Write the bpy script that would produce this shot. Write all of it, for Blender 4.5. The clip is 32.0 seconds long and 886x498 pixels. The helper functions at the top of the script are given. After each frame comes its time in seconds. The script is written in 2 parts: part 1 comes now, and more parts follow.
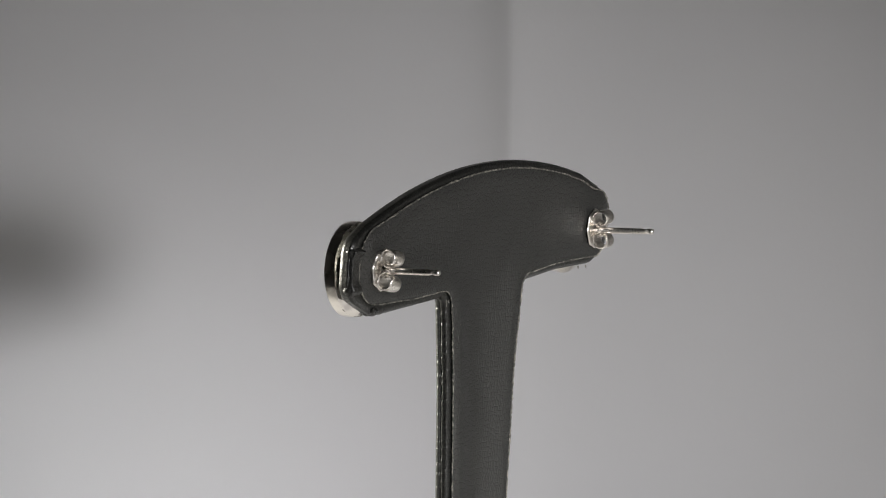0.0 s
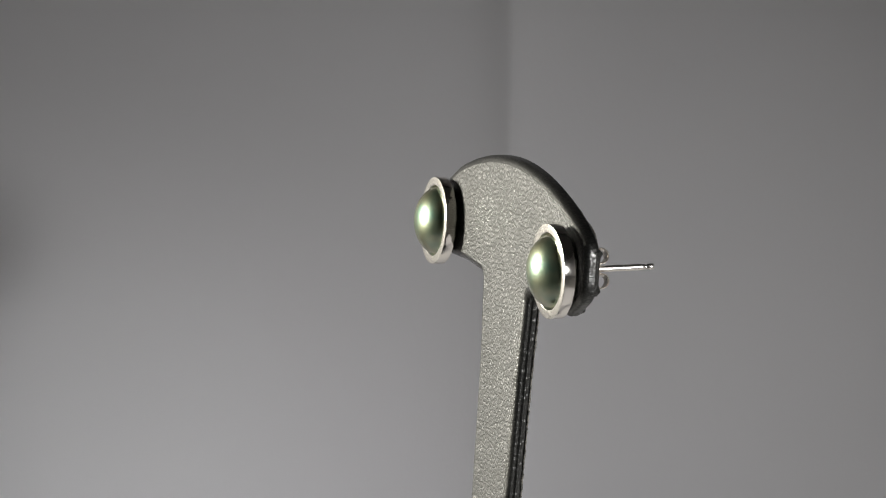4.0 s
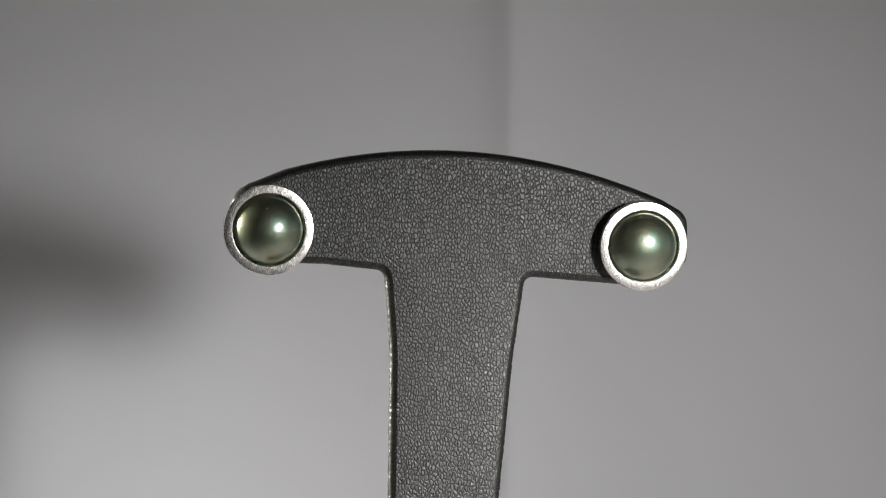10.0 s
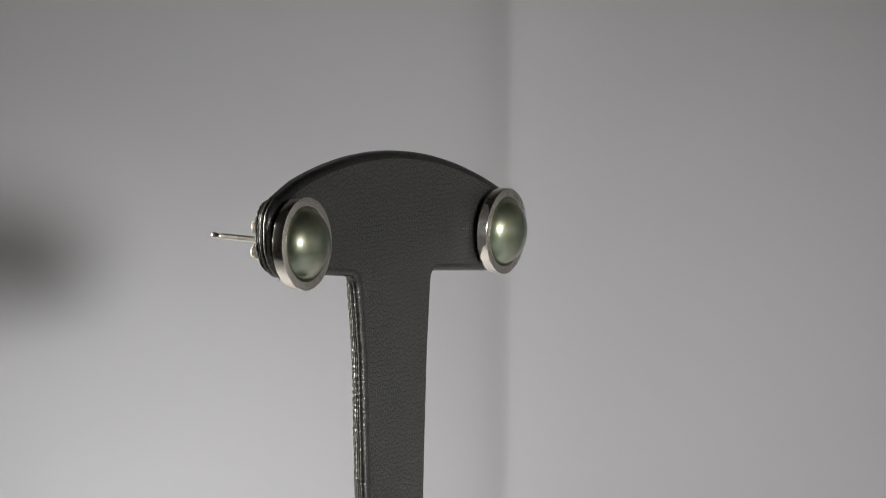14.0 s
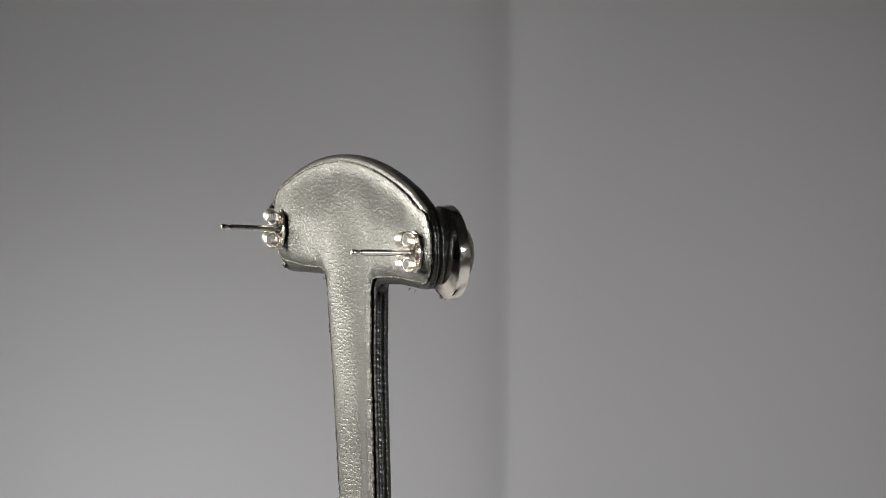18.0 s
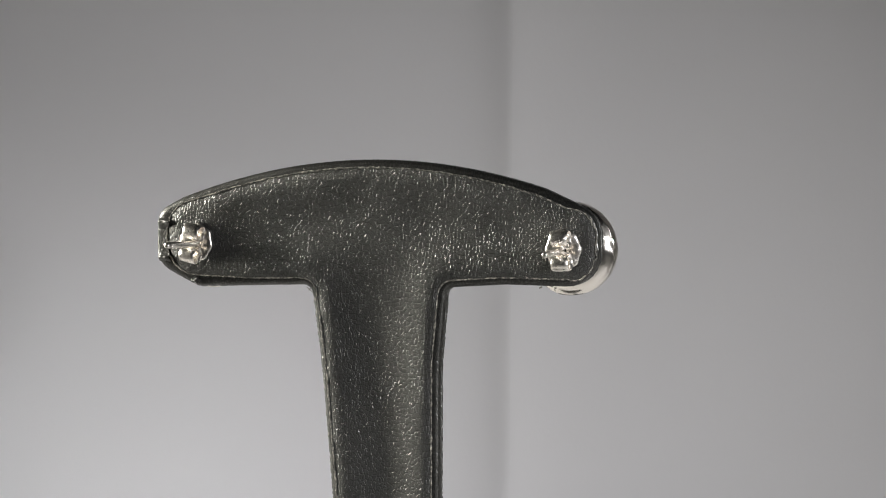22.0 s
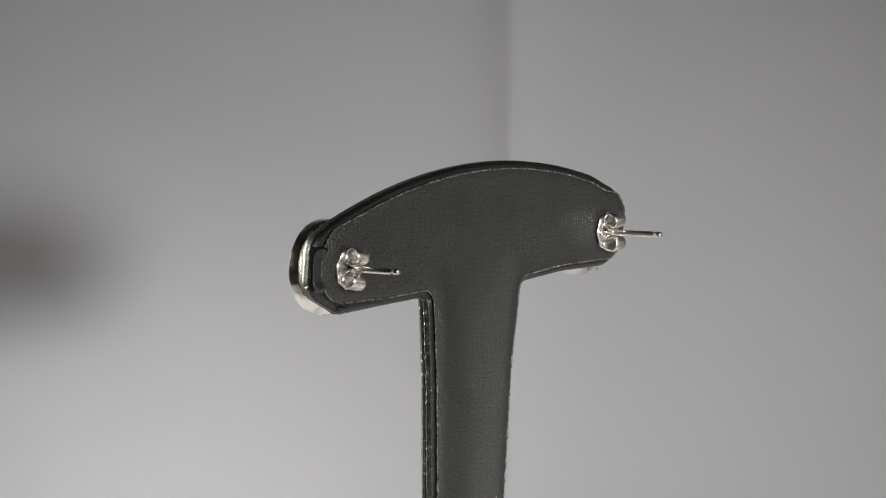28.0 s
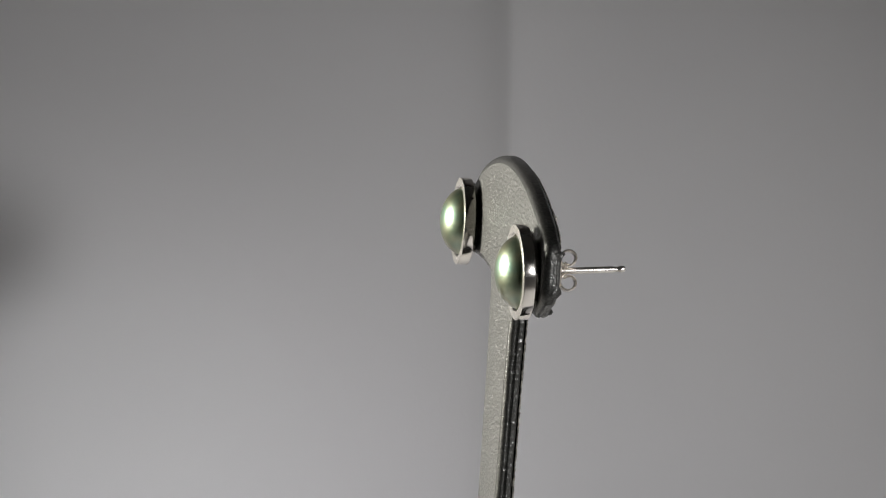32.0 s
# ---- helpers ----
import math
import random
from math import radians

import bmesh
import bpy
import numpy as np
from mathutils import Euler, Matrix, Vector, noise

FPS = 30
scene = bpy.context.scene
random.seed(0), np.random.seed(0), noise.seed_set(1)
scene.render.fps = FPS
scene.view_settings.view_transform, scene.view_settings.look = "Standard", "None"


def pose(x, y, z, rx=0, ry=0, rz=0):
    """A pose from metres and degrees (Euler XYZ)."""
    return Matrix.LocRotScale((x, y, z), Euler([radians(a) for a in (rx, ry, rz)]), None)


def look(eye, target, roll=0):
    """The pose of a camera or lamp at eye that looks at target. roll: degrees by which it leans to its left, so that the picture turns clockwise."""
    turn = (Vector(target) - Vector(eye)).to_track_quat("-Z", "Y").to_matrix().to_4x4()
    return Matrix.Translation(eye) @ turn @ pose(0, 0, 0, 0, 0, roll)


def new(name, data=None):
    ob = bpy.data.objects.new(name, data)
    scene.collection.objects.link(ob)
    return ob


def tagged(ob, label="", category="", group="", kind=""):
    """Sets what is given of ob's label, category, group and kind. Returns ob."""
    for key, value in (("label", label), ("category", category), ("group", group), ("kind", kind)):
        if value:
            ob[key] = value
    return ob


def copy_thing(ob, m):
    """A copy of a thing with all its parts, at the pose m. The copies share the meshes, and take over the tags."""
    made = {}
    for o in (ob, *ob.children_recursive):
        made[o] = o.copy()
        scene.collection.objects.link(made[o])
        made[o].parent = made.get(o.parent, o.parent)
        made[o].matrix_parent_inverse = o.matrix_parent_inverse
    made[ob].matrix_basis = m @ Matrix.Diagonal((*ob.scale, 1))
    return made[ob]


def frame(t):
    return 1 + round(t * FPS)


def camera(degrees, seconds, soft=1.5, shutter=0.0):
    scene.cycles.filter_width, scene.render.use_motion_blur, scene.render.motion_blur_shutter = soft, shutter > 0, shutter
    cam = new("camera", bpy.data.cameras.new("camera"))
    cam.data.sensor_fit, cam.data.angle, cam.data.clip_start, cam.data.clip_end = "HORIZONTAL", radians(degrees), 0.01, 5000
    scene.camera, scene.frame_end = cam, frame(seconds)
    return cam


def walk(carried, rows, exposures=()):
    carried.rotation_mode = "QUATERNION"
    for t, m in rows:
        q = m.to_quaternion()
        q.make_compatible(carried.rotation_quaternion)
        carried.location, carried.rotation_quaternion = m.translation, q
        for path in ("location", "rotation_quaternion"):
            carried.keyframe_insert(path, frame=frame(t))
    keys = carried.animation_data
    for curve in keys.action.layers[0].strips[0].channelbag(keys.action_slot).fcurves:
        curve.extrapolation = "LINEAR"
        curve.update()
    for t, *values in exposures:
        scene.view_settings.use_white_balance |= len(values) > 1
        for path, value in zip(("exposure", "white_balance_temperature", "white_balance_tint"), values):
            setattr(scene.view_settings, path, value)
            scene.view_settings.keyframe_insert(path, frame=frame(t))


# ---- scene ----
# A black leatherette T stand with a pair of pearl studs turns before a white sheet. Built in millimetres (MM), set out in metres.
from mathutils import geometry

MM = 0.001
FLOOR = 125.0      # the lens stands this many mm above the table

# ---------------------------------------------------------------- camera
cam = camera(12.994, 32.0, soft=1.1)
EYE = Matrix.Translation((0, -480.65 * MM, FLOOR * MM)) @ Matrix.Rotation(radians(-0.116), 4, "Z") @ Matrix.Rotation(radians(90 - 5.507), 4, "X") @ Matrix.Rotation(radians(1.107), 4, "Z")
EXPOSURES = [(0, -0.17), (1, -0.22), (2, -0.35), (3, -0.52), (5.5, -0.85), (6.2, -0.85), (7, -0.54), (8.5, -0.1), (9.3, -0.07), (10, -0.32), (10.8, -0.42), (11.3, -0.34), (12, -0.17), (13.5, -0.12), (17, -0.47), (19, -0.72), (20.3, -0.63), (21, -0.38), (22, -0.1), (22.6, -0.05), (25, -0.13), (28, -0.12), (29, -0.18), (30, -0.24), (31, -0.34), (32, -0.47)]
walk(cam, [(0, EYE), (32, EYE)], EXPOSURES)

# ---------------------------------------------------------------- light
world = bpy.data.worlds.new("room")
scene.world = world
world.use_nodes = True
world.node_tree.nodes["Background"].inputs[0].default_value = (0.9, 0.92, 1.0, 1)
world.node_tree.nodes["Background"].inputs[1].default_value = 0.02


def lamp(name, azimuth, elevation, distance, size, watts, aim, spread, colour):
    """A round lamp seen from the stand's head at an azimuth (0 towards the lens, 90 to its right) and elevation, aimed at a place in mm."""
    head = Vector((0, 0, (FLOOR - 45) * MM))
    a, e = radians(azimuth), radians(elevation)
    eye = head + Vector((math.sin(a) * math.cos(e), -math.cos(a) * math.cos(e), math.sin(e))) * distance * MM
    data = bpy.data.lights.new(name, "AREA")
    data.shape, data.size, data.energy, data.spread, data.color = "DISK", size * MM, watts, radians(spread), colour
    ob = new(name, data)
    ob.matrix_world = look(eye, Vector(aim) * MM)
    return ob


lamp("side_lamp", -105.5, 7, 300, 110, 0.29, (0, 5, 62), 50, (1.0, 0.968, 0.86))
lamp("front_lamp", 31.5, 7, 330, 46, 0.072, (-26, 165, -18), 45, (1.0, 0.995, 1.0))
lamp("front_lamp_core", 31.5, 7, 331, 30, 0.005, (-60, 162, 16), 15, (1.0, 0.99, 0.98))


# ---------------------------------------------------------------- materials
def material(name, base, rough, metal=0.0):
    mat = bpy.data.materials.new(name)
    mat.use_nodes = True
    tree = mat.node_tree
    bsdf = tree.nodes["Principled BSDF"]
    bsdf.inputs["Base Color"].default_value = (*base, 1)
    bsdf.inputs["Roughness"].default_value = rough
    bsdf.inputs["Metallic"].default_value = metal
    return mat, tree, bsdf


def node(tree, kind, **values):
    n = tree.nodes.new(kind)
    for key, value in values.items():
        n.inputs[key.replace("_", " ")].default_value = value
    return n


def coords(tree, scale=(1, 1, 1), turned=(0, 0, 0)):
    """Object space in millimetres."""
    tex = tree.nodes.new("ShaderNodeTexCoord")
    mp = tree.nodes.new("ShaderNodeMapping")
    mp.inputs["Scale"].default_value = [s / MM for s in scale]
    mp.inputs["Rotation"].default_value = [radians(a) for a in turned]
    tree.links.new(tex.outputs["Object"], mp.inputs["Vector"])
    return mp.outputs["Vector"]


def mix_colour(tree, factor, a, b):
    n = tree.nodes.new("ShaderNodeMix")
    n.data_type = "RGBA"
    n.inputs["A"].default_value, n.inputs["B"].default_value = (*a, 1), (*b, 1)
    tree.links.new(factor, n.inputs["Factor"])
    return n.outputs["Result"]


def span(tree, value, lo, hi, to_lo, to_hi, soft=False):
    n = tree.nodes.new("ShaderNodeMapRange")
    n.interpolation_type = "SMOOTHSTEP" if soft else "LINEAR"
    for key, v in (("From Min", lo), ("From Max", hi), ("To Min", to_lo), ("To Max", to_hi)):
        n.inputs[key].default_value = v
    tree.links.new(value, n.inputs["Value"])
    return n.outputs["Result"]


def leather(name, cell, depth, rough, coat, base, pebbled, flat=True):
    """Black leatherette: pebbled with round knobs, or cut by fine creases into flat, drawn-out cells. flat: grained in the stand's x, z plane."""
    mat, tree, bsdf = material(name, base, rough)
    at = coords(tree)
    warp = node(tree, "ShaderNodeTexNoise", Scale=1.5, Detail=3.0)
    tree.links.new(at, warp.inputs["Vector"])
    add = tree.nodes.new("ShaderNodeVectorMath")
    add.operation = "MULTIPLY_ADD"
    add.inputs[1].default_value = (0.35, 0.35, 0.35)
    tree.links.new(warp.outputs["Color"], add.inputs[0])
    tree.links.new(at, add.inputs[2])
    squash = tree.nodes.new("ShaderNodeVectorMath")
    squash.operation = "MULTIPLY"
    squash.inputs[1].default_value = (1.25, 0.6, 0.8) if pebbled else (1.2, 0.6, 0.8)
    tree.links.new(add.outputs["Vector"], squash.inputs[0])
    cells = node(tree, "ShaderNodeTexVoronoi", Scale=1.0 / cell, Randomness=1.0)
    if flat:
        cells.voronoi_dimensions = "2D"
        axes, plane = tree.nodes.new("ShaderNodeSeparateXYZ"), tree.nodes.new("ShaderNodeCombineXYZ")
        tree.links.new(squash.outputs["Vector"], axes.inputs[0])
        tree.links.new(axes.outputs["X"], plane.inputs["X"])
        tree.links.new(axes.outputs["Z"], plane.inputs["Y"])
        tree.links.new(plane.outputs[0], cells.inputs["Vector"])
    else:
        tree.links.new(squash.outputs["Vector"], cells.inputs["Vector"])
    cells.feature = "DISTANCE_TO_EDGE"
    knob = span(tree, cells.outputs["Distance"], 0.0, 0.3 if pebbled else 0.17, 0.0, 1.0, True)
    broken = node(tree, "ShaderNodeTexNoise", Scale=0.8 / cell, Detail=2.0)
    tree.links.new(at, broken.inputs["Vector"])
    valley = tree.nodes.new("ShaderNodeMath")
    valley.operation = "MULTIPLY_ADD"
    tree.links.new(span(tree, knob, 0.0, 1.0, -1.0, 0.0), valley.inputs[0])
    tree.links.new(span(tree, broken.outputs["Fac"], 0.38, 0.6, 0.5, 1.0), valley.inputs[1])
    valley.inputs[2].default_value = 1.0
    swell = node(tree, "ShaderNodeTexNoise", Scale=1.1 / cell, Detail=1.0)
    tree.links.new(at, swell.inputs["Vector"])
    fine = node(tree, "ShaderNodeTexNoise", Scale=2.2 / cell, Detail=2.0, Roughness=0.5)
    tree.links.new(at, fine.inputs["Vector"])
    height = valley.outputs[0]
    for source, share in ((swell.outputs["Fac"], 1.0), (fine.outputs["Fac"], 0.5)):
        n = tree.nodes.new("ShaderNodeMath")
        n.operation = "MULTIPLY_ADD"
        n.inputs[1].default_value = share
        tree.links.new(source, n.inputs[0])
        tree.links.new(height, n.inputs[2])
        height = n.outputs[0]
    bump = node(tree, "ShaderNodeBump", Strength=1.0, Distance=depth * MM)
    tree.links.new(height, bump.inputs["Height"])
    tree.links.new(bump.outputs["Normal"], bsdf.inputs["Normal"])
    wear = node(tree, "ShaderNodeTexNoise", Scale=0.12, Detail=3.0)
    tree.links.new(at, wear.inputs["Vector"])
    tree.links.new(mix_colour(tree, wear.outputs["Fac"], [c * 0.75 for c in base], [c * 1.3 for c in base]), bsdf.inputs["Base Color"])
    matte = tree.nodes.new("ShaderNodeMath")
    tree.links.new(span(tree, wear.outputs["Fac"], 0.3, 0.7, rough - 0.04, rough + 0.05), matte.inputs[0])
    tree.links.new(span(tree, knob, 0.2, 0.9, 0.06, 0.0), matte.inputs[1])
    tree.links.new(matte.outputs[0], bsdf.inputs["Roughness"])
    tree.links.new(span(tree, knob, 0.2, 0.9, 0.45, 0.4 + 0.4 * coat), bsdf.inputs["Specular IOR Level"])
    bsdf.inputs["Specular Tint"].default_value = (1.0, 0.99, 0.94, 1)
    tree.links.new(span(tree, knob, 0.1, 0.9, coat * 0.5, coat), bsdf.inputs["Coat Weight"])
    bsdf.inputs["Coat Roughness"].default_value = rough - 0.12
    tree.links.new(bump.outputs["Normal"], bsdf.inputs["Coat Normal"])
    return mat


def silver(name, scratch, rough):
    mat, tree, bsdf = material(name, (0.97, 0.925, 0.87), rough, 1.0)
    at = coords(tree)
    dents = node(tree, "ShaderNodeTexNoise", Scale=0.75, Detail=2.0)
    lines = node(tree, "ShaderNodeTexNoise", Scale=1.0, Detail=4.0, Roughness=0.65)
    tree.links.new(at, dents.inputs["Vector"])
    tree.links.new(coords(tree, (9.0, 5.0, 2.6), (0, 35, 0)), lines.inputs["Vector"])
    both = tree.nodes.new("ShaderNodeMath")
    both.operation = "MULTIPLY_ADD"
    both.inputs[1].default_value = 0.16
    tree.links.new(lines.outputs["Fac"], both.inputs[0])
    tree.links.new(dents.outputs["Fac"], both.inputs[2])
    bump = node(tree, "ShaderNodeBump", Strength=1.0, Distance=scratch * MM)
    tree.links.new(both.outputs[0], bump.inputs["Height"])
    tree.links.new(bump.outputs["Normal"], bsdf.inputs["Normal"])
    tree.links.new(span(tree, lines.outputs["Fac"], 0.35, 0.7, rough * 0.85, rough * 1.3), bsdf.inputs["Roughness"])
    return mat


def nacre():
    """Grey-green mother of pearl: olive, with teal and rosy clouds and fine polishing scratches."""
    mat, tree, bsdf = material("green_nacre", (0.3, 0.32, 0.22), 0.4, 0.9)
    at = coords(tree)
    cloud = node(tree, "ShaderNodeTexNoise", Scale=0.3, Detail=2.0)
    veil = node(tree, "ShaderNodeTexNoise", Scale=0.5, Detail=3.0, Distortion=0.6)
    skin = node(tree, "ShaderNodeTexNoise", Scale=1.6, Detail=5.0, Roughness=0.6)
    for n in (cloud, veil, skin):
        tree.links.new(at, n.inputs["Vector"])
    olive = mix_colour(tree, span(tree, cloud.outputs["Fac"], 0.38, 0.66, 0.0, 1.0), (0.275, 0.28, 0.175), (0.13, 0.205, 0.14))
    teal = tree.nodes.new("ShaderNodeMix")
    teal.data_type = "RGBA"
    teal.inputs["B"].default_value = (0.09, 0.21, 0.16, 1)
    tree.links.new(span(tree, veil.outputs["Fac"], 0.58, 0.74, 0.0, 0.6), teal.inputs["Factor"])
    tree.links.new(olive, teal.inputs["A"])
    tree.links.new(teal.outputs["Result"], bsdf.inputs["Base Color"])
    lines = node(tree, "ShaderNodeTexNoise", Scale=1.0, Detail=3.0)
    tree.links.new(coords(tree, (9.0, 9.0, 1.4), (0, 25, 0)), lines.inputs["Vector"])
    both = tree.nodes.new("ShaderNodeMath")
    both.operation = "MULTIPLY_ADD"
    both.inputs[1].default_value = 0.35
    tree.links.new(lines.outputs["Fac"], both.inputs[0])
    tree.links.new(skin.outputs["Fac"], both.inputs[2])
    bump = node(tree, "ShaderNodeBump", Strength=1.0, Distance=0.02 * MM)
    tree.links.new(both.outputs[0], bump.inputs["Height"])
    tree.links.new(bump.outputs["Normal"], bsdf.inputs["Normal"])
    tree.links.new(bump.outputs["Normal"], bsdf.inputs["Coat Normal"])
    bsdf.inputs["Coat Weight"].default_value = 1.0
    bsdf.inputs["Coat Roughness"].default_value = 0.22
    bsdf.inputs["Coat IOR"].default_value = 2.1
    return mat


def sheet_white():
    mat, tree, bsdf = material("white_sheet", (0.715, 0.708, 0.722), 0.75)
    at = coords(tree)
    cloud = node(tree, "ShaderNodeTexNoise", Scale=0.02, Detail=3.0)
    grain = node(tree, "ShaderNodeTexNoise", Scale=1.2, Detail=3.0)
    for n in (cloud, grain):
        tree.links.new(at, n.inputs["Vector"])
    tree.links.new(mix_colour(tree, cloud.outputs["Fac"], (0.7, 0.693, 0.707), (0.73, 0.723, 0.737)), bsdf.inputs["Base Color"])
    bump = node(tree, "ShaderNodeBump", Strength=0.5, Distance=0.03 * MM)
    tree.links.new(grain.outputs["Fac"], bump.inputs["Height"])
    tree.links.new(bump.outputs["Normal"], bsdf.inputs["Normal"])
    return mat


def fibre(name, a, b):
    mat, tree, bsdf = material(name, a, 0.8)
    at = coords(tree)
    n = node(tree, "ShaderNodeTexNoise", Scale=2.5, Detail=3.0)
    tree.links.new(at, n.inputs["Vector"])
    tree.links.new(mix_colour(tree, span(tree, n.outputs["Fac"], 0.42, 0.7, 0.0, 1.0), a, b), bsdf.inputs["Base Color"])
    return mat


LEATHER = leather("black_leatherette", 0.5, 0.044, 0.5, 1.0, (0.023, 0.0232, 0.0214), True)
LEATHER_LINING = leather("black_leatherette_lining", 0.5, 0.03, 0.45, 1.0, (0.017, 0.0173, 0.0168), False)
LEATHER_SMOOTH = leather("black_leatherette_worn", 0.35, 0.02, 0.42, 0.7, (0.012, 0.0122, 0.0115), False, False)
LEATHER_EDGE = leather("black_leatherette_edge", 0.4, 0.016, 0.37, 0.9, (0.01, 0.0102, 0.0095), True, False)
SILVER = silver("worn_silver", 0.045, 0.26)
SILVER_CUP = silver("polished_silver", 0.012, 0.12)
SILVER_BRIGHT = silver("bright_silver", 0.045, 0.3)
NACRE = nacre()
SHEET = sheet_white()
RAW = fibre("raw_cut_edge", (0.05, 0.049, 0.044), (0.4, 0.38, 0.33))
# the unlit surroundings' darkness is put into this grey
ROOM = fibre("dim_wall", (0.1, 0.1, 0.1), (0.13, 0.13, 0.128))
THREAD = fibre("pale_thread", (0.2, 0.19, 0.17), (0.4, 0.38, 0.34))


# ---------------------------------------------------------------- mesh helpers
def link_mesh(name, bm, mat, smooth=True):
    bmesh.ops.recalc_face_normals(bm, faces=bm.faces)
    for f in bm.faces:
        f.smooth = smooth
    bmesh.ops.scale(bm, vec=(MM, MM, MM), verts=bm.verts)
    data = bpy.data.meshes.new(name)
    bm.to_mesh(data)
    bm.free()
    data.materials.append(mat)
    return new(name, data)


def part(name, bm, mat, parent, label="", smooth=True):
    ob = link_mesh(name, bm, mat, smooth)
    ob.parent = parent
    return tagged(ob, label)


def sharpen(ob, degrees):
    ob.data.set_sharp_from_angle(angle=radians(degrees))
    return ob


def lathe(profile, steps=72, wobble=0.0, seed=0):
    """Turns a profile of (radius, y) about the y axis; wobble dents the radius."""
    rnd = random.Random(seed)
    waves = [(rnd.randint(4, 26), rnd.uniform(0, 6.28), rnd.uniform(0.3, 1)) for _ in range(6)]
    bm = bmesh.new()
    rings = []
    for j, (r, y) in enumerate(profile):
        if r < 1e-6:
            rings.append([bm.verts.new((0, y, 0))])
            continue
        ring = []
        for i in range(steps):
            a = 2 * math.pi * i / steps
            d = sum(w * math.sin(n * a + p + 0.7 * j) for n, p, w in waves) / 6 * wobble * max(0.0, min(1.0, (y - 0.1) / 0.5))
            ring.append(bm.verts.new(((r + d) * math.cos(a), y, (r + d) * math.sin(a))))
        rings.append(ring)
    for a, b in zip(rings, rings[1:]):
        for i in range(steps):
            k = (i + 1) % steps
            if len(a) == 1 and len(b) == 1:
                continue
            if len(a) == 1:
                bm.faces.new((a[0], b[i], b[k]))
            elif len(b) == 1:
                bm.faces.new((a[i], b[0], a[k]))
            else:
                bm.faces.new((a[i], b[i], b[k], a[k]))
    return bm


def tube(points, radii, steps=8, closed=False):
    """A round rod along points; radii one a point."""
    bm = bmesh.new()
    pts = [Vector(p) for p in points]
    n = len(pts)
    rings = []
    for i, p in enumerate(pts):
        d = (pts[(i + 1) % n] - pts[i - 1]) if closed else (pts[min(i + 1, n - 1)] - pts[max(i - 1, 0)])
        d.normalize()
        side = d.cross(Vector((0, 1, 0)) if abs(d.y) < 0.9 else Vector((0, 0, 1))).normalized()
        up = side.cross(d)
        rings.append([bm.verts.new(p + (side * math.cos(a) + up * math.sin(a)) * radii[i]) for a in (2 * math.pi * k / steps for k in range(steps))])
    pairs = list(zip(rings, rings[1:])) + ([(rings[-1], rings[0])] if closed else [])
    for a, b in pairs:
        for k in range(steps):
            m = (k + 1) % steps
            bm.faces.new((a[k], b[k], b[m], a[m]))
    if not closed:
        bm.faces.new(rings[0][::-1])
        bm.faces.new(rings[-1])
    return bm


# ---------------------------------------------------------------- the setting
SEAM_X, SEAM_LEAN, WALL_Y = 11.8, -0.0135, 165.0


def sheet_bump(x):
    """How far the sheet stands forward at its upright fold, in mm."""
    d = x - SEAM_X
    d = math.copysign(math.hypot(d, 1.5) - 1.5, d)
    return 3.6 * math.exp(d / 4.2) if d < 0 else 3.6 * math.exp(-d / 8.0)


def sheet_curl(x, z):
    """How far the sheet's lower corner curls forward, in mm."""
    return 0.006 * min(42.0, max(0.0, 0.55 * (x - 52) + 0.83 * (38 - z))) ** 2


def backdrop():
    xs = sorted(set([-420, -300, -220, -150, -100, -70] + [SEAM_X - 0.5 * i for i in range(1, 50)] + [SEAM_X + s for s in (-0.08, 0, 0.08)] + [SEAM_X + 0.6 * i for i in range(1, 60)] + [48 + 2 * i for i in range(26)] + [110, 160, 220, 300, 420]))
    path = [(-640, 0.0), (-150, 0.0), (60, 0.0)]
    path += [(WALL_Y - 22 + 22 * math.sin(a), 22 - 22 * math.cos(a)) for a in (radians(9 * i) for i in range(11))]
    path += [(WALL_Y, z) for z in (25, 28, 31, 34, 37, 40, 50, 60, 80, 120, 160, 240, 420)]
    bm = bmesh.new()
    rows = []
    for y, z in path:
        f = max(0.0, min(1.0, z / 25))
        lean = SEAM_LEAN * (z - FLOOR)
        rows.append([bm.verts.new((x + lean * f, y - f * (sheet_bump(x) + sheet_curl(x, z)), z)) for x in xs])
    for a, b in zip(rows, rows[1:]):
        for i in range(len(xs) - 1):
            bm.faces.new((a[i], a[i + 1], b[i + 1], b[i]))
    ob = link_mesh("backdrop", bm, SHEET)
    mod = ob.modifiers.new("thickness", "SOLIDIFY")
    mod.thickness, mod.offset = 0.0008, 1
    tagged(ob, "matte white photo sheet with a soft upright fold, curved to the table", "backdrop", kind="structure")


backdrop()


def enclosure(name, lo, hi, label, mat=SHEET):
    bm = bmesh.new()
    bmesh.ops.create_cube(bm, size=1)
    for v in bm.verts:
        v.co = [lo[i] if v.co[i] < 0 else hi[i] for i in range(3)]
    ob = link_mesh(name, bm, mat, False)
    tagged(ob, label, "wall", kind="structure")


# unseen walls and ceiling, added; the dark ones darken reflections in silver and pearls
enclosure("wall_left", (-428, -640, -4), (-424, 175, 420), "unseen dim grey wall added at the left, dark as if unlit", ROOM)
enclosure("wall_right", (424, -640, -4), (428, 175, 420), "plain white side panel of the photo table")
enclosure("ceiling", (-428, -640, 424), (428, 175, 428), "unseen dim grey ceiling added overhead, dark as if unlit", ROOM)
enclosure("wall_front", (-428, -644, -4), (428, -640, 420), "unseen dim grey wall added behind the lens, dark as if unlit", ROOM)


# ---------------------------------------------------------------- the stand
LEAN = 0.045


def front_y(z):
    """The stand leans: its front face, by height."""
    return 7.75 + LEAN * (z + 52)


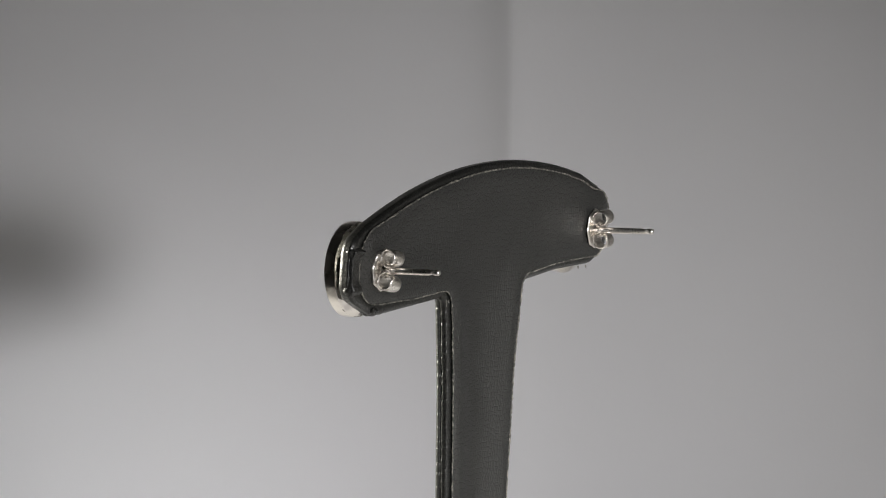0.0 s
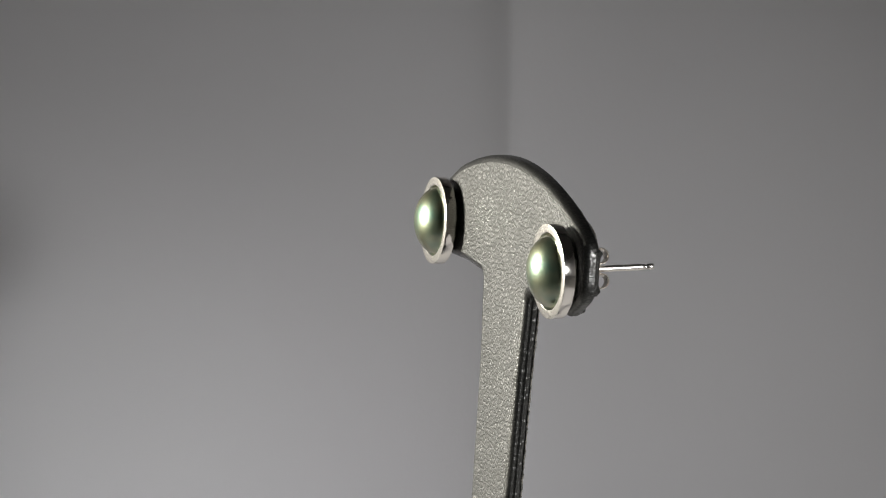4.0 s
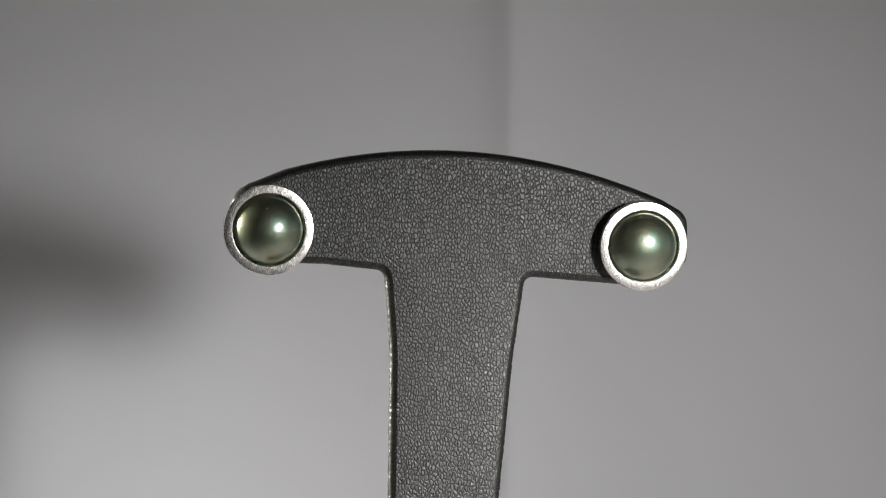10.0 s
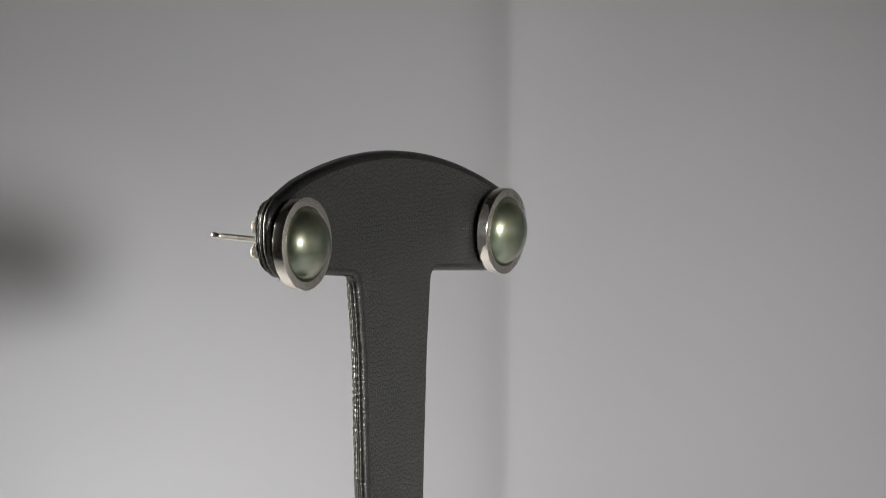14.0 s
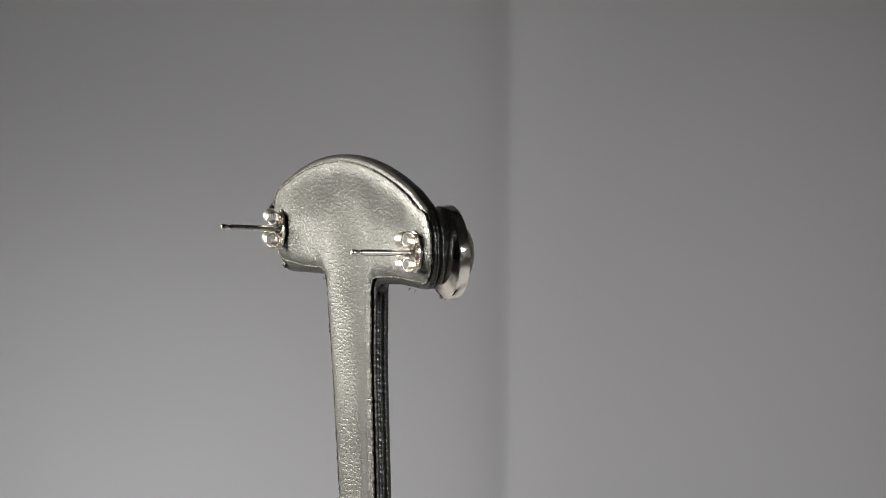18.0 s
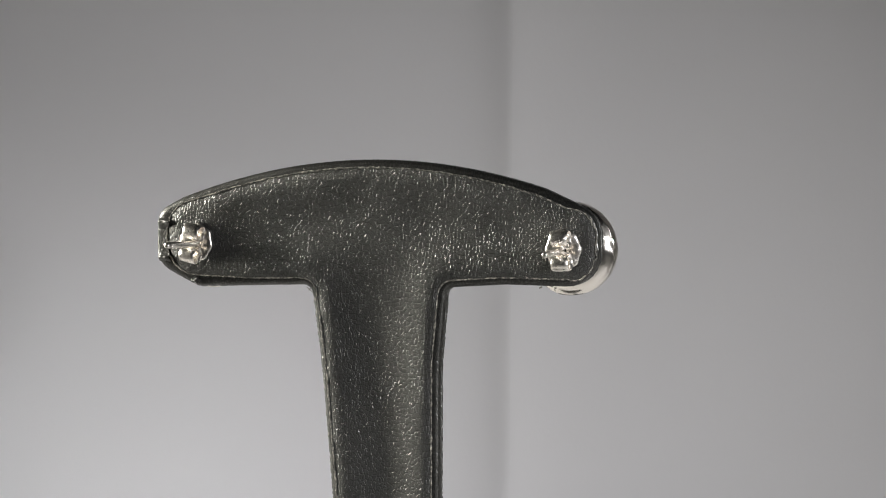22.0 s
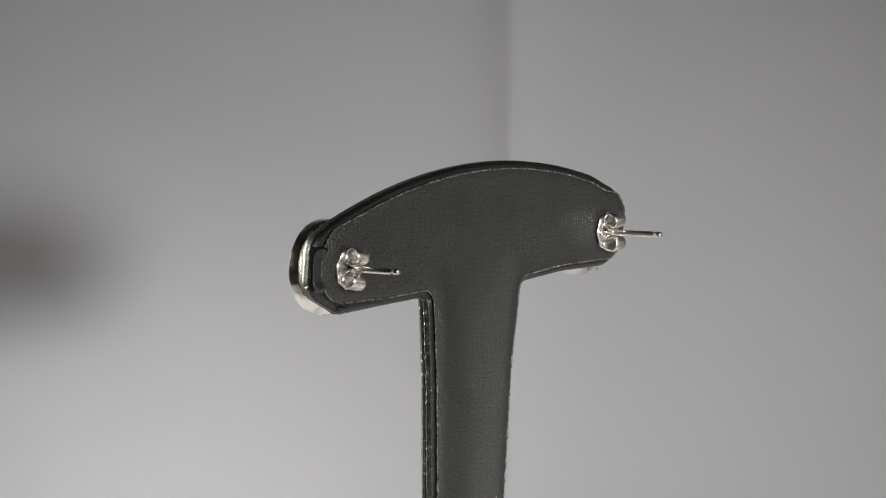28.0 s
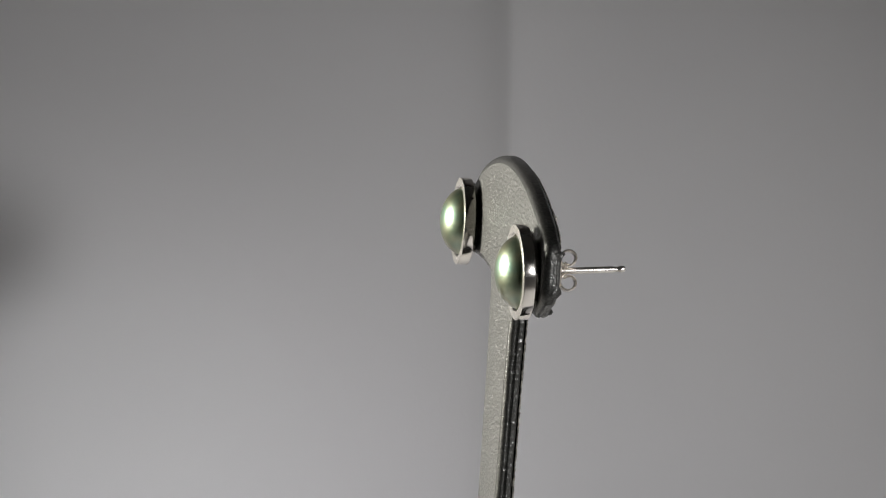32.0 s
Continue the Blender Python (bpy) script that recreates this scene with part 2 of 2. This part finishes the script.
def rounded(corners, arc=8):
    out = []
    n = len(corners)
    for i, (x, z, r) in enumerate(corners):
        p = Vector((x, z))
        a, b = Vector(corners[i - 1][:2]) - p, Vector(corners[(i + 1) % n][:2]) - p
        la, lb = a.length, b.length
        a.normalize(), b.normalize()
        half = a.angle(b) / 2
        cut = min(r / math.tan(half), la * 0.5, lb * 0.5) if r > 0 else 0
        if cut < 1e-4:
            out.append(p)
            continue
        rr = cut * math.tan(half)
        mid = p + (a + b).normalized() * (rr / math.sin(half))
        s, e = p + a * cut - mid, p + b * cut - mid
        turn = s.angle_signed(e)
        for k in range(arc + 1):
            w = -turn * k / arc
            out.append(mid + Vector((s.x * math.cos(w) - s.y * math.sin(w), s.x * math.sin(w) + s.y * math.cos(w))))
    return out


def resample(points, step):
    pts = [Vector(p) for p in points] + [Vector(points[0])]
    lens = [0.0]
    for a, b in zip(pts, pts[1:]):
        lens.append(lens[-1] + (b - a).length)
    n = int(lens[-1] / step)
    out, j = [], 0
    for i in range(n):
        s = lens[-1] * i / n
        while lens[j + 1] < s:
            j += 1
        f = (s - lens[j]) / max(lens[j + 1] - lens[j], 1e-9)
        out.append(pts[j].lerp(pts[j + 1], f))
    return out


def crown(x):
    return -34.76 - 0.00713 * (x - 1.11) ** 2


def t_outline(lining=False):
    """The outline of the T, in the plane of its face (x, z); the lining's end is rounder."""
    top = [(x, crown(x), 0) for x in range(-18, 28 if lining else 31, 2)]
    corners = [(-24.98, -40.2, 3.8)] + top + ([(32.7, -41.3, 5.5), (32.9, -51.2, 6.5), (20.0, -51.1, 0)] if lining else [(33.4, -42.6, 2.6), (33.5, -49.1, 2.8), (27.9, -51.75, 1.6)]) + [(12.6, -50.62, 1.1), (11.2, -61, 40), (9.65, -79, 0), (7.0, -122, 0), (-4.7, -122, 0), (-4.5, -79, 0), (-4.5, -60, 40), (-5.35, -50.0, 1.2), (-13, -49.2, 0), (-25.1, -48.9, 4.6)]
    return resample(rounded(corners), 0.2)


OUTLINE, LINING = t_outline(), t_outline(True)


def inset(points, d):
    n = len(points)
    out = []
    for i in range(n):
        t = (points[(i + 3) % n] - points[i - 3]).normalized()
        dd = d[i] if isinstance(d, list) else d
        out.append(points[i] + Vector((t.y, -t.x)) * dd)
    return out


def fill(boundary, step, height, seed):
    """A triangulated sheet inside a boundary; height(x, z, distance to the edge) gives y."""
    b = np.array([tuple(p) for p in boundary])
    rnd = np.random.RandomState(seed)
    gx, gz = np.meshgrid(np.arange(b[:, 0].min(), b[:, 0].max(), step), np.arange(b[:, 1].min(), b[:, 1].max(), step))
    g = np.stack([gx.ravel(), gz.ravel()], 1) + rnd.uniform(-0.15, 0.15, (gx.size, 2)) * step
    dist = np.array([np.min(np.hypot(*(b - p).T)) for p in g])
    inside = np.zeros(len(g), bool)
    x0, z0 = b.T
    x1, z1 = np.roll(x0, -1), np.roll(z0, -1)
    for i, (x, z) in enumerate(g):
        cross = (z0 > z) != (z1 > z)
        inside[i] = np.sum(cross & (x < (x1 - x0) * (z - z0) / np.where(z1 == z0, 1e-9, z1 - z0) + x0)) % 2
    g, dist = g[inside & (dist > step * 0.6)], dist[inside & (dist > step * 0.6)]
    pts = [Vector(p) for p in b] + [Vector(p) for p in g]
    far = [0.0] * len(b) + list(dist)
    n = len(b)
    verts, _, faces, origin, _, _ = geometry.delaunay_2d_cdt(pts, [(i, (i + 1) % n) for i in range(n)], [], 1, 1e-6)
    bm = bmesh.new()
    made = [bm.verts.new((v.x, height(v.x, v.y, far[o[0]] if o else 0.0), v.y)) for v, o in zip(verts, origin)]
    for f in faces:
        bm.faces.new([made[i] for i in f])
    return bm


def groove_share(p):
    """Where the edge is parted by a groove: along the stem and round one end."""
    return max(stem_share(p.y), 1.8 * max(0.0, min(1.0, (-22.5 - p.x) / 1.5)))


def stem_share(z):
    return max(0.0, min(1.0, (-50.8 - z) / 1.5))


def front_board(stand):
    """The padded front leather, wrapped round the edge to the back."""
    prof = [(0.95, 0.0), (0.66, 0.05), (0.4, 0.16), (0.19, 0.33), (0.06, 0.54), (0.0, 0.8)]
    groove = [(0.08, 0.9), (0.38, 0.97), (0.4, 1.04), (0.1, 1.12), (0.02, 1.25), (0.06, 1.42), (0.18, 1.56)]
    back = [(0.12, 1.64), (0.26, 1.8), (0.5, 1.92), (0.9, 1.99), (2.9, 2.0)]
    bm = bmesh.new()
    rings = []
    for kind, rows in (("a", prof), ("g", groove), ("b", back)):
        for d, y in rows:
            bead = 0.13 if 0.5 < y < 1.9 else 0.02
            ds = [(d * groove_share(p) if kind == "g" else d) + bead * (0.12 + stem_share(p.y) + 0.8 * (p.x < -22.5)) * noise.noise(Vector((p.x * 2.0, y * 1.3, p.y * (1.5 if p.x < -22.5 else 4.0)))) for p in OUTLINE]
            ring = inset(OUTLINE, ds)
            rings.append([bm.verts.new((q.x, front_y(q.y) + y + 0.03 * noise.noise(Vector((q.x, y * 2, q.y)) * 0.6), q.y)) for q in ring])
    n = len(OUTLINE)
    for a, b in zip(rings, rings[1:]):
        for i in range(n):
            k = (i + 1) % n
            bm.faces.new((a[i], b[i], b[k], a[k]))
    part("wrapped_edge", bm, LEATHER_EDGE, stand, "smooth black leatherette folded over the edge")
    bm = fill(inset(OUTLINE, 0.95), 1.6, lambda x, z, d: front_y(z) - 0.12 * (1 - math.exp(-d / 1.5)), 3)
    part("front_face", bm, LEATHER, stand, "pebbled black leatherette face")


def near_clutch(x, z, reach):
    return sum(math.exp(-((x - cx) ** 2 + (z - cz) ** 2) / reach) for cx, cz in ((-20.7, -44.5), (27.7, -46.1)))


def back_board(stand):
    edge = inset(LINING, [0.95 - 0.5 * max(0.0, min(1.0, (-21 - p.x) / 2)) for p in LINING])

    def height(x, z, d):
        """The lining is hollow between its edges, but for the places where the clutches hold it."""
        wave = noise.noise(Vector((x * 0.11, 3.3, z * 0.11)))
        lip = 0.26 * min(1, d / 0.5) - 0.25 * near_clutch(x, z, 25) * (1 - min(1, d / 2))
        hollow = (0.66 + 0.2 * wave + 0.3 * max(0.0, min(1.0, (-46 - z) / 14))) * (1 - math.exp(-(max(0.0, d - 0.4) / 4.0) ** 2)) * (1 - min(1.0, near_clutch(x, z, 18)))
        return front_y(z) + 2.24 + lip - hollow + 0.12 * noise.noise(Vector((x * 0.17, 0, z * 0.17))) * min(1, d / 3)

    back = part("back_face", fill(edge, 0.8, height, 5), LEATHER_LINING, stand, "black leatherette lining, softly hollowed and creased")
    rnd = random.Random(8)
    pts, rad = [], []
    for i, p in enumerate(inset(LINING, [0.9 - 0.5 * max(0.0, min(1.0, (-21 - p.x) / 2)) for p in LINING])):
        pts.append((p.x + rnd.uniform(-0.05, 0.05) * (3 if p.x < -21.5 else 1), front_y(p.y) + 2.26 - 0.25 * near_clutch(p.x, p.y, 25) + rnd.uniform(-0.05, 0.06), p.y + rnd.uniform(-0.05, 0.05)))
        rad.append(rnd.uniform(0.07, 0.11) + 0.07 * max(0.0, noise.noise(Vector((p.x * 0.5, 9.0, p.y * 0.5)))))
    part("raw_seam", tube(pts, rad, 6, True), RAW, stand, "frayed pale cut edge of the lining")
    return back


def gathered_end(stand):
    """The cut end: the wrapped leather is tucked flat between two crumpled knots."""
    bm = bmesh.new()
    cols, rows = 30, 56
    grid = []
    for j in range(rows + 1):
        z = -43.3 - 5.5 * j / rows
        w = 20 * j / rows
        knot = math.exp(-((w - 2.0) / 1.7) ** 2) + math.exp(-((w - 17.8) / 1.7) ** 2)
        fade = min(1, w / 1.2, (20 - w) / 1.2)
        line = []
        for i in range(cols + 1):
            u = i / cols
            side = min(1.0, u / 0.5)
            over = max(0.0, u - 0.5) / 0.5
            crumple = (0.08 + 0.26 * knot) * noise.noise(Vector((u * 4.5, w * 0.55, 1.7))) + (0.03 + 0.12 * knot) * noise.noise(Vector((u * 11, w * 1.7, 4.1)))
            puff = 0.08 + 0.55 * knot + crumple
            x = 33.3 + (0.1 * math.sin(math.pi * min(1.0, side)) * knot + 0.3 * crumple + 0.04) * fade - 0.12 * (1 - fade) - 0.75 * over ** 1.5 - 0.15 * side ** 4
            y = front_y(z) + 0.95 + 1.05 * side + over * 0.1 + puff * over ** 0.5 * fade * 0.8
            line.append(bm.verts.new((x - 0.9 * over * over, y, z)))
        grid.append(line)
    for a, b in zip(grid, grid[1:]):
        for i in range(cols):
            bm.faces.new((a[i], a[i + 1], b[i + 1], b[i]))
    part("tucked_end", bm, LEATHER_SMOOTH, stand, "shiny gathered fold at the cut end")


def stray_threads(stand):
    pts = [(12.9 - 0.14 * i + 0.05 * math.sin(i), front_y(-51) + 2.3 - 0.1 * i, -50.9 - 0.11 * i - 0.012 * i * i) for i in range(12)]
    part("loose_thread", tube(pts, [0.05] * len(pts), 5), THREAD, stand, "loose pale sewing thread")


def frayed_corner(stand):
    """A crumpled fold at the slanting end's lower corner, and tufts where the seam was cut."""
    bm = bmesh.new()
    bmesh.ops.create_icosphere(bm, subdivisions=4, radius=1)
    for v in bm.verts:
        d = v.co.normalized()
        k = 1 + 0.5 * noise.noise(d * 1.7 + Vector((3, 1, 7))) + 0.2 * noise.noise(d * 4.5)
        v.co = (28.1 + 0.6 * k * d.x, front_y(-50.9) + 2.0 + 0.34 * k * d.y, -50.95 + 0.36 * k * d.z)
    part("crumpled_corner", bm, LEATHER_SMOOTH, stand, "shiny crumpled fold of leatherette")
    rnd = random.Random(31)
    for x, z in ((-19.6, -49.15), (-17.8, -49.1), (12.4, -51.0)):
        for _ in range(3):
            a = rnd.uniform(-2.4, -0.7)
            r = rnd.uniform(0.2, 0.4)
            pts = [(x + r * f * math.cos(a) + 0.1 * math.sin(5 * f + a), front_y(z) + 2.2 + 0.25 * f * rnd.uniform(0.4, 1), z + r * f * math.sin(a)) for f in (0, 0.25, 0.5, 0.75, 1.0)]
            part("frayed_end", tube(pts, [0.07, 0.06, 0.055, 0.045, 0.03], 5), THREAD, stand, "pale frayed sewing end")


def dust(stand, lining):
    """Specks of lint on both faces."""
    rnd = random.Random(21)
    bm = bmesh.new()
    spots = []
    for _ in range(45):
        x = rnd.uniform(-20, 29)
        z = rnd.uniform(-48.5, crown(x) - 1.2)
        if rnd.random() < 0.4:
            x, z = rnd.uniform(-3.5, 9), rnd.uniform(-85, -50)
        spots.append((x, front_y(z) - 0.13, z))
    points = [v.co / MM for v in lining.data.vertices]
    spots += [p + Vector((0, 0.02, 0)) for p in rnd.sample([p for p in points if p.z > -90], 70)]
    for p in spots:
        r = rnd.uniform(0.02, 0.045)
        long = rnd.choice((1, 1, 1, 3))
        bmesh.ops.create_icosphere(bm, subdivisions=1, radius=r, matrix=Matrix.Translation(p) @ Euler((0, rnd.uniform(0, 3), 0)).to_matrix().to_4x4() @ Matrix.Diagonal((long, 1, 1, 1)))
    tagged(part("lint", bm, THREAD, stand, "scattered pale specks of lint"), kind="stuff")


def base_plate(stand):
    bm = bmesh.new()
    plan = resample(rounded([(-20, -18, 4), (-20, 26, 4), (26, 26, 4), (26, -18, 4)]), 1.0)
    rings = []
    for d, z in ((0.0, -125.0), (0.0, -122.6), (0.3, -122.0), (0.8, -121.8)):
        rings.append([bm.verts.new((q.x, q.y, z)) for q in inset(plan, d)])
    n = len(plan)
    for a, b in zip(rings, rings[1:]):
        for i in range(n):
            bm.faces.new((a[i], b[i], b[(i + 1) % n], a[(i + 1) % n]))
    bm.faces.new(rings[0])
    bm.faces.new(rings[-1])
    part("foot", bm, LEATHER_EDGE, stand, "flat black foot on the white sheet")


def build_stand():
    stand = new("earring_stand")
    tagged(stand, "black pebbled leatherette T-shaped earring stand on a white sheet", "display stand")
    front_board(stand)
    lining = back_board(stand)
    gathered_end(stand)
    stray_threads(stand)
    frayed_corner(stand)
    dust(stand, lining)
    base_plate(stand)
    return stand


# ---------------------------------------------------------------- the studs
def build_stud(tip, seed):
    """A round silver bezel with a domed pearl; y runs back from the rim's face. tip: the post's end."""
    stud = new("stud_earring")
    tagged(stud, "silver stud with a domed grey-green pearl in a plain bezel", "earring", "pair of pearl studs")
    wall = [(4.1, 1.2), (4.25, 0.95), (4.4, 0.55), (4.46, 0.24), (4.52, 0.14), (4.6, 0.02), (4.66, 0.0), (5.52, 0.0), (5.6, 0.02), (5.65, 0.08), (5.66, 0.16), (5.64, 1.2), (5.6, 1.38), (5.5, 1.46), (5.36, 1.52), (5.1, 1.72), (4.75, 1.95), (4.3, 2.18), (3.7, 2.4), (3.0, 2.54), (1.2, 2.66), (0, 2.68)]
    ob = part("bezel", lathe(wall, 128, 0.13, seed), SILVER, stud, "worn hammered silver rim")
    sharpen(ob, 17)
    ob.data.materials.append(SILVER_CUP)
    for face in ob.data.polygons:
        face.material_index = int(face.normal.y > -0.7)
    dome = [(4.4, 0.8)] + [(4.4 * math.sin(u), 0.8 - 3.1 * math.cos(u)) for u in (radians(90 - 4.5 * i) for i in range(1, 20))] + [(0, -2.3)]
    part("pearl", lathe(dome, 72, 0.02, seed + 5), NACRE, stud, "lustrous grey-green domed pearl")
    a, b = Vector((0, 2.3, 0)), Vector(tip)
    steps = [(0, 0.4), (0.05, 0.4), (0.86, 0.38), (0.885, 0.34), (0.895, 0.27), (0.915, 0.27), (0.925, 0.36), (0.98, 0.38), (0.995, 0.3), (1.0, 0.15)]
    part("post", tube([a.lerp(b, f) for f, _ in steps], [r for _, r in steps], 14), SILVER_BRIGHT, stud, "thin silver post with a notch")
    return stud


def build_clutch():
    """A butterfly back: a lobed plate and two curled wings. y runs away from the stand."""
    clutch = new("butterfly_clutch")
    tagged(clutch, "small silver butterfly clutch pushed on the post", "earring back", "pair of clutches")
    bm = bmesh.new()
    n = 60
    rings = []
    for f, y in ((0.2, 0.02), (0.2, 0.3), (0.4, 0.36), (0.6, 0.38), (0.8, 0.34), (0.92, 0.28), (1.0, 0.2), (1.0, 0.1), (0.9, 0.0)):
        ring = []
        for i in range(n):
            a = 2 * math.pi * i / n
            r = (2.2 + 0.09 * math.cos(8 * a)) * f
            petal = 0.08 * math.cos(8 * a) * math.sin(math.pi * f) if y > 0.05 else 0.0
            ring.append(bm.verts.new((r * math.cos(a), y + petal, r * 1.12 * math.sin(a))))
        rings.append(ring)
    for a, b in zip(rings, rings[1:]):
        for i in range(n):
            bm.faces.new((a[i], b[i], b[(i + 1) % n], a[(i + 1) % n]))
    part("plate", bm, SILVER_BRIGHT, clutch)
    for up in (1, -1):
        bm = bmesh.new()
        rows = []
        m = 34
        for i in range(m + 1):
            a = radians(-115 + 400 * i / m)
            r = 1.27 - 0.42 * i / m
            half = 1.2 - 0.45 * abs(i / m - 0.3)
            ring = []
            for k in range(10):
                b = 2 * math.pi * k / 10
                rk = r - 0.15 + 0.15 * math.copysign(abs(math.sin(b)) ** 0.8, math.sin(b))
                across = half * math.copysign(abs(math.cos(b)) ** 0.6, math.cos(b))
                ring.append(bm.verts.new((across, 1.4 - rk * math.cos(a + 0.6), up * (1.4 + rk * math.sin(a + 0.6)))))
            rows.append(ring)
        for a, b in zip(rows, rows[1:]):
            for k in range(10):
                bm.faces.new((a[k], b[k], b[(k + 1) % 10], a[(k + 1) % 10]))
        bm.faces.new(rows[0][::-1])
        bm.faces.new(rows[-1])
        ob = part("wing", bm, SILVER_BRIGHT, clutch, "curled sprung wing")
        sharpen(ob, 35)
    return clutch


STAND = build_stand()
# rim centre, tip of the post in the stud's space, yaw, tilt
STUD_A, STUD_B = build_stud((-0.85, 13.2, 0.84), 1), build_stud((1.28, 13.05, 0.34), 2)
AT_A = pose(-20.25 * MM, 5.75 * MM, -44.66 * MM, -2.4, 0, 0.8)
AT_B = pose(27.31 * MM, 5.63 * MM, -46.39 * MM, 0.8, 0, 2.5)
CLUTCH_A = build_clutch()
CLUTCH_B = copy_thing(CLUTCH_A, Matrix())
BACK_A = pose(-20.72 * MM, (front_y(-44.5) + 2.55) * MM, -44.45 * MM, -1, 4, 3.5)
BACK_B = pose(27.7 * MM, (front_y(-46.1) + 2.55) * MM, -46.1 * MM, -1, -10, -3)


# ---------------------------------------------------------------- the turning
def turn(t):
    """The turntable's angle in degrees: an even turn with a slow swing in it."""
    w = 2 * math.pi * t / 28.68
    swing = -3.542 * math.cos(w) - 1.987 * math.sin(w) - 0.533 * math.cos(2 * w) + 0.144 * math.sin(2 * w) + 0.492 * math.cos(3 * w) - 0.469 * math.sin(3 * w)
    return -119.2 + 12.5543 * t + swing


def motions():
    for thing, at in ((STAND, Matrix()), (STUD_A, AT_A), (STUD_B, AT_B), (CLUTCH_A, BACK_A), (CLUTCH_B, BACK_B)):
        walk(thing, [(i / 4, pose(0, 0, FLOOR * MM, 0, 0, turn(i / 4)) @ at) for i in range(129)])


motions()
